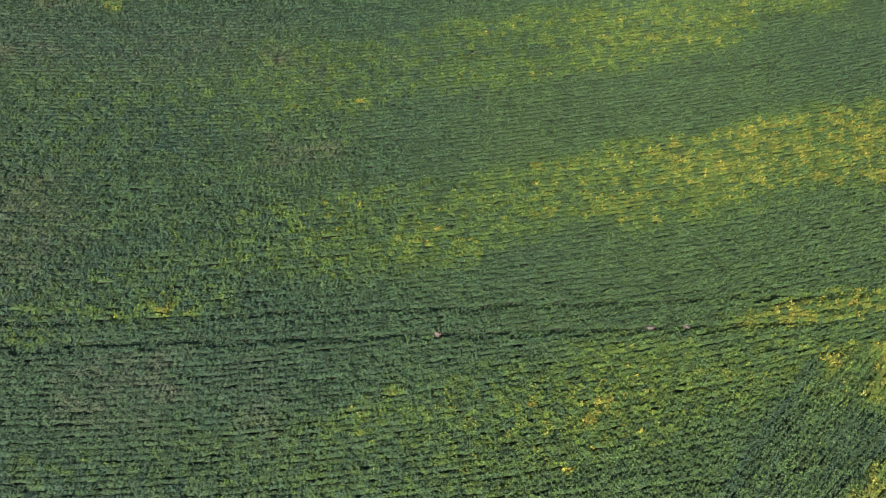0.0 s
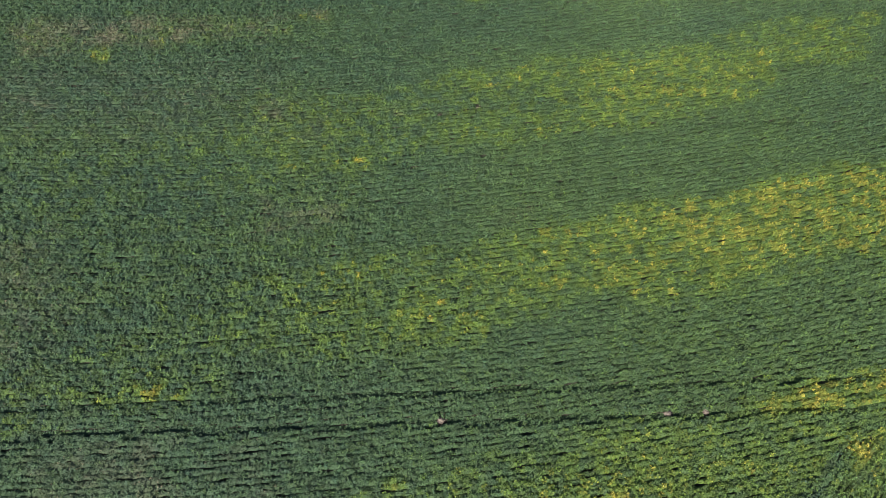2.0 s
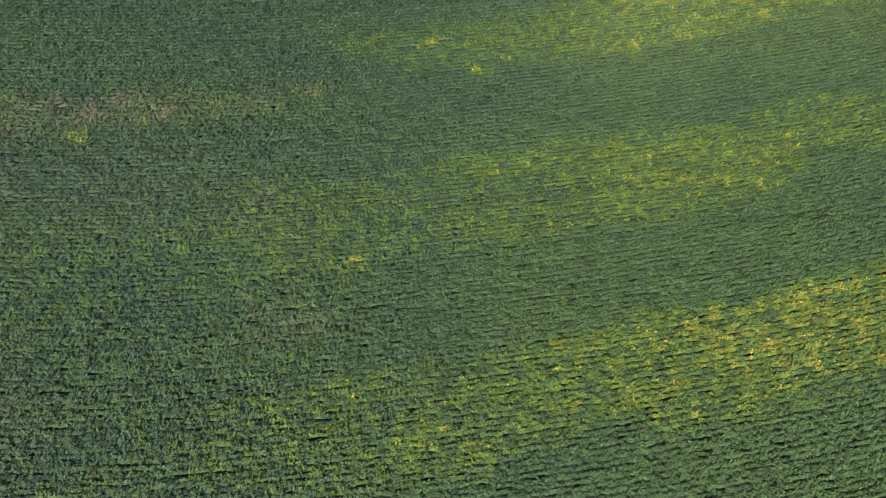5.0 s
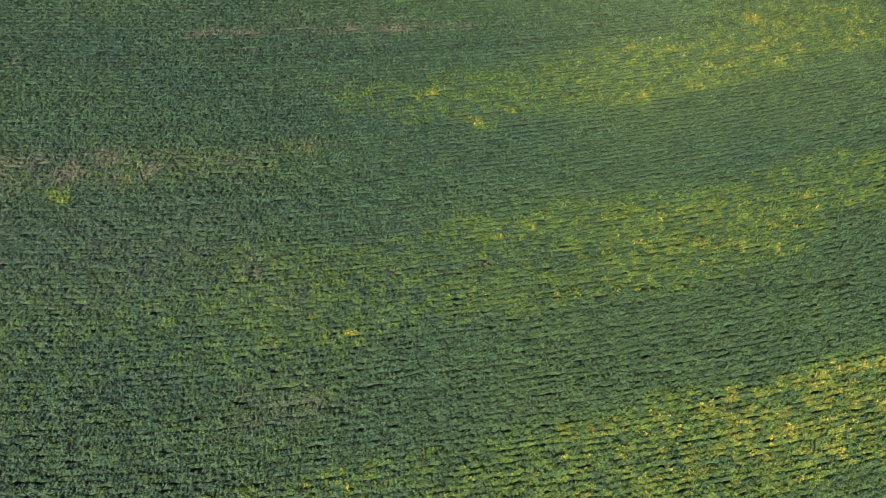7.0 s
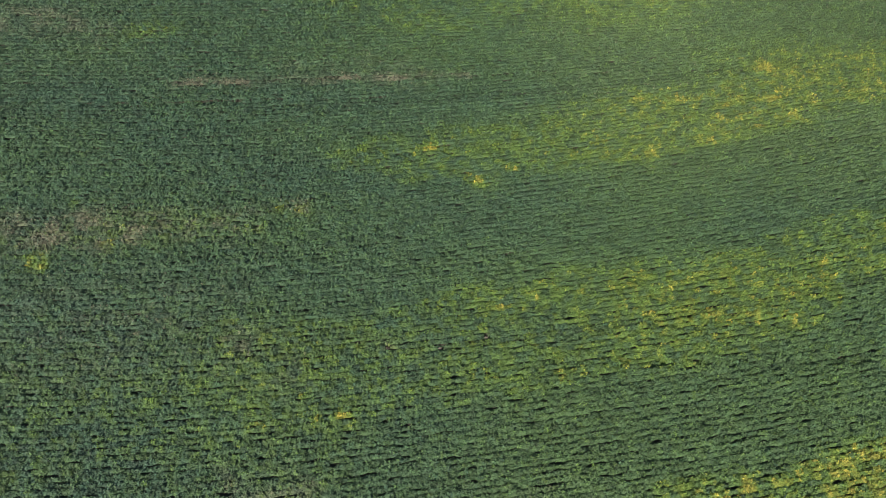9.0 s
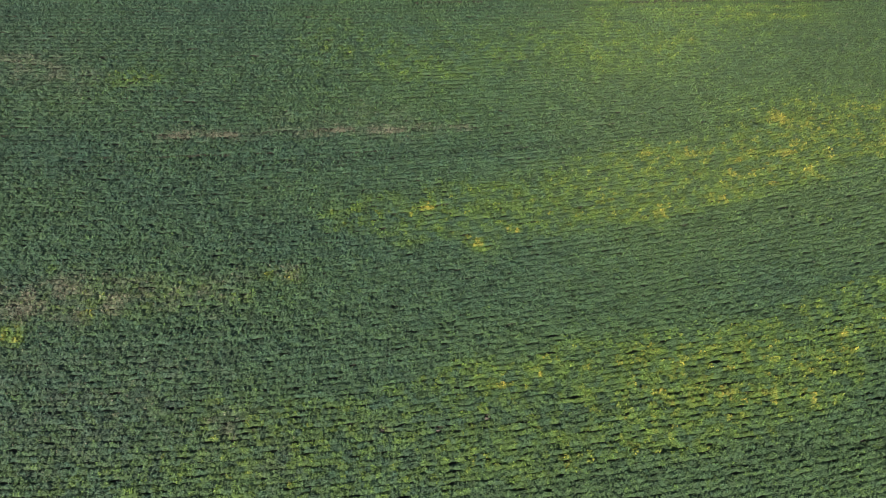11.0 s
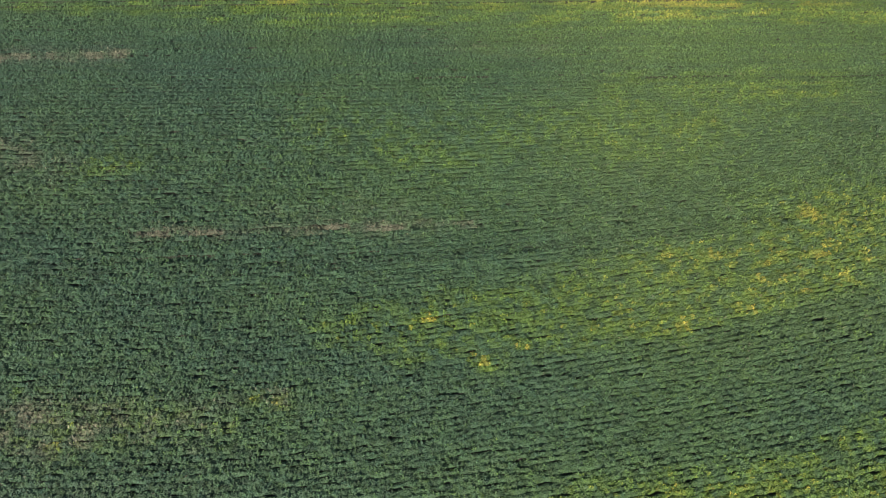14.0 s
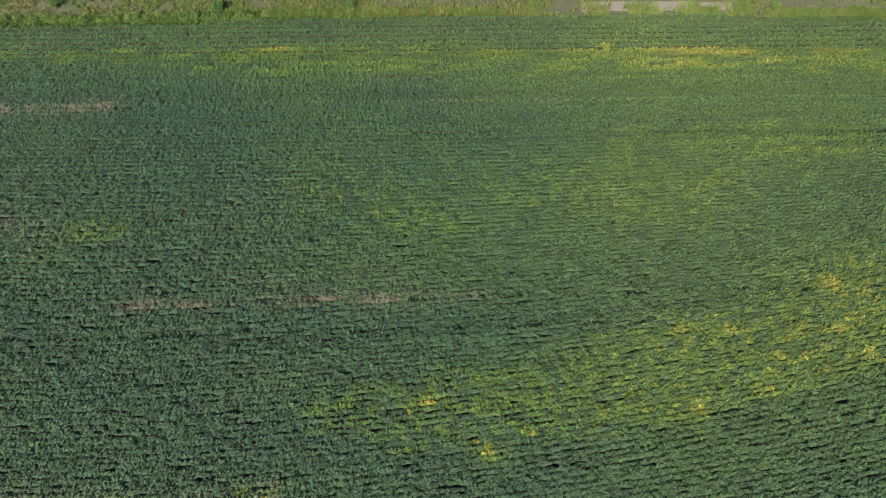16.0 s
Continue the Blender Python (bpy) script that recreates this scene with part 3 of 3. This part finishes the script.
        yaw, tilt = turn, tri(0.08 + 0.25 * rad) + rng.normal(0, 0.50, m) * P(1 - 0.35 * far_end(y)) + 0.70 * np.cos(turn - lit_side)
        off = rng.uniform(0.035, 0.06, m)
        lx, ly, pz = P(x) + tri(dx) + off * np.cos(turn), P(y) + tri(dy) + off * np.sin(turn), tri(z) - off * np.sin(tilt)
        shade = np.clip(tri(G(tone) * (1 + rng.normal(0, 0.20, g) * G(1 - 0.5 * far_end(y)))), 0.5, 1.6)
        stay = ~on_track(lx, ly, -0.01)
        big_leaf = P(1 + 0.14 * loose(x, y))
        v, f = leaf_blades(lx, ly, pz, rng.uniform(0.055, 0.105, m) * math.sqrt(22 / leaves) * big_leaf, yaw, tilt, rng.uniform(0.02, 0.22, m))
        rl = np.clip(P(rp) + tri(rng.normal(0, 0.05, g)) * (0.5 + P(rp)) + rng.normal(0, 0.02, m), 0, 0.86)
        gone = P(brown_share(x, y))
        gone = np.clip(gone * rng.uniform(0.2, 0.9, m) + 0.6 * (tri(rng.random(g)) < 0.35 * np.repeat(gone[::leaves], leaves // 3).repeat(3)), 0, 1)
        f = f[np.concatenate([stay, stay])]
        tagged(mesh_object("foliage", v, f, leaf_mat, thing, np.repeat(rl, 4), np.repeat(shade, 4), np.repeat(gone, 4)), kind="stuff")
    if mean > 0.34:
        label = "soybean row with many yellowing plants in the field soil"
    elif mean > 0.24:
        label = "green soybean row with scattered yellow-green patches, in soil"
    else:
        label = "dense dark green soybean row standing in field soil"
    return tagged(thing, label, "crop row", group)


# ---- ground ----
def sheet(name, x0, x1, y0, y1, z, nx, ny, mat, label, category, relief=0.0):
    xs, ys = np.meshgrid(np.linspace(x0, x1, nx), np.linspace(y0, y1, ny))
    zs = z + relief * (field_noise(xs, ys, 0.8, 2) - 0.5)
    v = np.stack([xs.ravel(), ys.ravel(), zs.ravel()], 1)
    i, j = np.meshgrid(np.arange(nx - 1), np.arange(ny - 1))
    k = (j * nx + i).ravel()
    return tagged(mesh_object(name, v, np.stack([k, k + 1, k + nx + 1, k + nx], 1), mat), label, category, kind="structure")


sheet("ground", -2500, 2500, -2500, 2500, -0.06, 60, 60, meadow_mat, "dry grassy ground reaching to the horizon", "ground")
sheet("field_soil", -62, 62, -34, 65.3, 0.0, 250, 220, soil_mat, "dark soil of the sown field", "soil", 0.05)

# ---- the crop ----
BARE = [(0.0, -8.2, 0.42), (14.4, -7.8, 0.40), (16.8, -7.7, 0.36), (-3.6, 15.9, 0.24), (-0.1, 15.9, 0.24), (3.0, 16.6, 0.26),
        (-36.3, 35.6, 0.5)]


def main_keep(x, y):
    bare = np.zeros(np.shape(x), bool)
    for bx, by, r in BARE:
        bare |= np.hypot(x - bx, y - by) < 0.62 * r
    return ~bare & ~in_headland(x, y) & (y < field_edge(x)) & (y > -31)


def seen_part(x, y):
    return (np.abs(x) < half_view(y)) & (y > -19.6)


c = FIELD_END - 0.2
while c > -36:
    c -= 0.56 if c > 62 else ROW
    crop_row(lambda x, c=c: row_y(c, x), "soybean rows of the main field", keep=main_keep, dense=seen_part,
             leaves=18, spacing=0.30 if c < 42 else 0.33, spread=1.18 if c > 62 else 1.0)


def headland_keep(x, y):
    return in_headland(x, y, 0.5) & (y > -31)


for k in range(54):
    d = k * 0.40 - 8.0
    crop_row(lambda x, d=d: -18.2 - d * 1.40 + 0.92 * (x - 20) - 0.004 * (x - 20) ** 2, "soybean rows of the turning strip",
             keep=headland_keep, dense=seen_part, spread=1.38, x0=0, x1=46)


# ---- bare heaps of soil between the plants ----
def soil_heap(x, y, r, h):
    bm = bmesh.new()
    bmesh.ops.create_icosphere(bm, subdivisions=3, radius=1.0)
    for v in bm.verts:
        k = 1 + 0.35 * noise.noise(v.co * 1.7 + Vector((x, y, 0))) + 0.18 * noise.noise(v.co * 5 + Vector((y, x, 3)))
        v.co = Vector((v.co.x * r * k, v.co.y * r * 0.8 * k, max(v.co.z, -0.15) * h * k))
    me = bpy.data.meshes.new("soil_heap")
    bm.to_mesh(me)
    bm.free()
    me.materials.append(dry_soil_mat)
    ob = new("soil_heap", me)
    ob.location = (x, y, 0)
    return tagged(ob, "pale dry crumbly soil heap between soybean plants", "soil heap", "soil heaps in the field")


for bx, by, r in BARE:
    soil_heap(bx, by, r * 0.62, 0.30 if by < 0 else 0.14)

# ---- the verge past the last row ----
def verge_line(x):
    return field_edge(x) + 0.2 + 0.35 * (field_noise(x, x * 0, 3.0, 1) - 0.5)


def path_y(x):
    """The middle line of the trodden path."""
    return np.interp(x, [-50, -20, 0, 10, 26, 50], [67.3, 67.25, 67.6, 67.5, 67.5, 67.9])


def grass_cover(name, count, y_far, tall, lush, ripe_at, label, size):
    """Blades standing in tufts along the verge."""
    tx = rng.uniform(-45, 45, count)
    ty = verge_line(tx) - 0.35 + y_far[0] + (y_far[1] - y_far[0]) * rng.random(count) ** 1.2
    ok = field_noise(tx, ty, (1.6, 0.9), 3) + rng.normal(0, 0.16, count) < lush(tx, ty)
    tx, ty = tx[ok], ty[ok]
    per = 9
    P = lambda q: np.repeat(q, per)
    m = len(tx) * per
    a = rng.uniform(0, 2 * np.pi, m)
    hgt = P(tall * (0.6 + 0.8 * field_noise(tx, ty, 1.1, 5))) * rng.uniform(0.6, 1.1, m)
    lean = rng.uniform(0.05, 0.55, m)
    rise = np.pi / 2 - lean
    px, py = P(tx) + rng.normal(0, 0.08, m) + np.cos(a) * hgt * np.sin(lean) / 2, P(ty) + rng.normal(0, 0.08, m) + np.sin(a) * hgt * np.sin(lean) / 2
    v, f = leaf_blades(px, py, hgt * np.cos(lean) / 2, np.full(m, size), a, -rise, rng.uniform(0, 0.1, m), hgt / size)
    r = np.clip(P(ripe_at(tx, ty)) + rng.normal(0, 0.08, m), 0, 1)
    return tagged(mesh_object(name, v, f, grass_mat, None, np.repeat(r, 4)), label, "grass", kind="stuff")


def tall_lush(x, y):
    return np.interp(x, [-40, -24, -20, -6, -4, 6, 9, 24, 27, 40], [0.9, 0.9, 0.75, 0.75, 0.8, 0.75, 0.5, 0.45, 0.6, 0.75])


def tall_ripe(x, y):
    return np.interp(x, [-40, -14, -8, 6, 30], [0.05, 0.12, 0.42, 0.40, 0.30]) + 0.35 * field_noise(x, y, 1.1, 6)


grass_cover("tall_grass", 7000, (0.0, 1.3), 0.5, tall_lush, tall_ripe, "tall green and yellow-green grass along the field edge", 0.055)
grass_cover("dry_grass", 17000, (0.3, 7.0), 0.28,
            lambda x, y: np.where(np.abs(y - path_y(x)) < 0.75, np.where(x > 9, 0.40, 0.66), np.where((x > 9) & (x < 25), 0.55, 0.78)),
            lambda x, y: 0.2 + 0.7 * field_noise(x, y, 1.7, 2), "uneven green and dry grass on the verge", 0.05)


def strip(name, x0, x1, half, z, mat, label, category):
    n = 260
    xs = np.linspace(x0, x1, n)
    lanes = [np.stack([xs, path_y(xs) + q + 0.3 * (field_noise(xs, xs * 0 + q, 1.5, 4) - 0.5), np.full(n, z)], 1) for q in np.linspace(-half, half, 4)]
    k = np.concatenate([np.arange(n - 1) + n * j for j in range(3)])
    return tagged(mesh_object(name, np.concatenate(lanes), np.stack([k, k + 1, k + n + 1, k + n], 1), mat), label, category, kind="structure")


strip("path", 12.5, 27, 0.62, -0.03, path_mat, "pale trodden earth path along the field edge", "path")


def shrub(x, y, height, spread, ripe, label="leafy green shrub in the grass of the verge", group="shrubs on the verge"):
    thing = new("shrub")
    thing.location = (x, y, -0.06)
    stems = 5
    for k in range(stems):
        a, lean = k * 2 * math.pi / stems + x, 0.35
        bm = bmesh.new()
        bmesh.ops.create_cone(bm, cap_ends=True, segments=6, radius1=0.022, radius2=0.006, depth=height * 0.8)
        bmesh.ops.translate(bm, verts=bm.verts, vec=(0, 0, height * 0.4))
        bmesh.ops.rotate(bm, verts=bm.verts, cent=(0, 0, 0), matrix=Euler((0, lean, a)).to_matrix())
        me = bpy.data.meshes.new("stem")
        bm.to_mesh(me)
        bm.free()
        me.materials.append(bark_mat)
        new("stem", me).parent = thing
    n = int(900 * spread * height) + 60
    q = rng.normal(0, 1, (n, 3))
    q /= np.linalg.norm(q, axis=1)[:, None]
    q *= (rng.random(n) ** 0.4)[:, None]
    lump = 0.6 + 0.8 * field_noise(q[:, 0] * 2 + x * 7, q[:, 1] * 2 + q[:, 2] * 3, 0.8, 0)
    px, py, pz = q[:, 0] * spread * lump, q[:, 1] * spread * lump, height * (0.55 + 0.42 * q[:, 2] * lump)
    v, f = leaf_blades(px, py, pz, rng.uniform(0.07, 0.14, n), rng.uniform(0, 6.3, n), rng.normal(0.4, 0.4, n), rng.uniform(0, 0.2, n))
    tagged(mesh_object("foliage", v, f, grass_mat, thing, np.repeat(np.clip(ripe + rng.normal(0, 0.07, n), 0, 1), 4)), kind="stuff")
    return tagged(thing, label, "shrub", group)


bark_mat = soil_material("brown_stem", [(0.3, (0.06, 0.045, 0.03)), (0.7, (0.12, 0.09, 0.06))], 30, 0.4)
for x, y, h, r, q in [(-34.6, 67.6, 1.0, 0.6, 0.1), (-19.9, 66.9, 1.3, 0.6, 0.03), (-8.1, 67.2, 0.9, 0.5, 0.15), (29.8, 67.2, 0.7, 0.5, 0.35)]:
    shrub(x, y, h, r, q)
# a loose line of leafy weeds at the field's edge
for k in range(34):
    x = -39.4 + k * 0.68 + rng.normal(0, 0.25)
    shrub(x, float(field_edge(x)) + 0.55 + rng.normal(0, 0.22), rng.uniform(0.5, 0.95), rng.uniform(0.38, 0.62), rng.uniform(0.08, 0.55),
          "low leafy light green weed clump at the field edge", "weeds at the field edge")
for k in range(14):
    x = -15.6 + k * 1.3 + rng.normal(0, 0.3)
    shrub(x, float(field_edge(x)) + 0.5 + rng.normal(0, 0.15), rng.uniform(0.4, 0.65), rng.uniform(0.3, 0.5), rng.uniform(0.35, 0.6),
          "low yellow-green weed clump at the field edge", "weeds at the field edge")
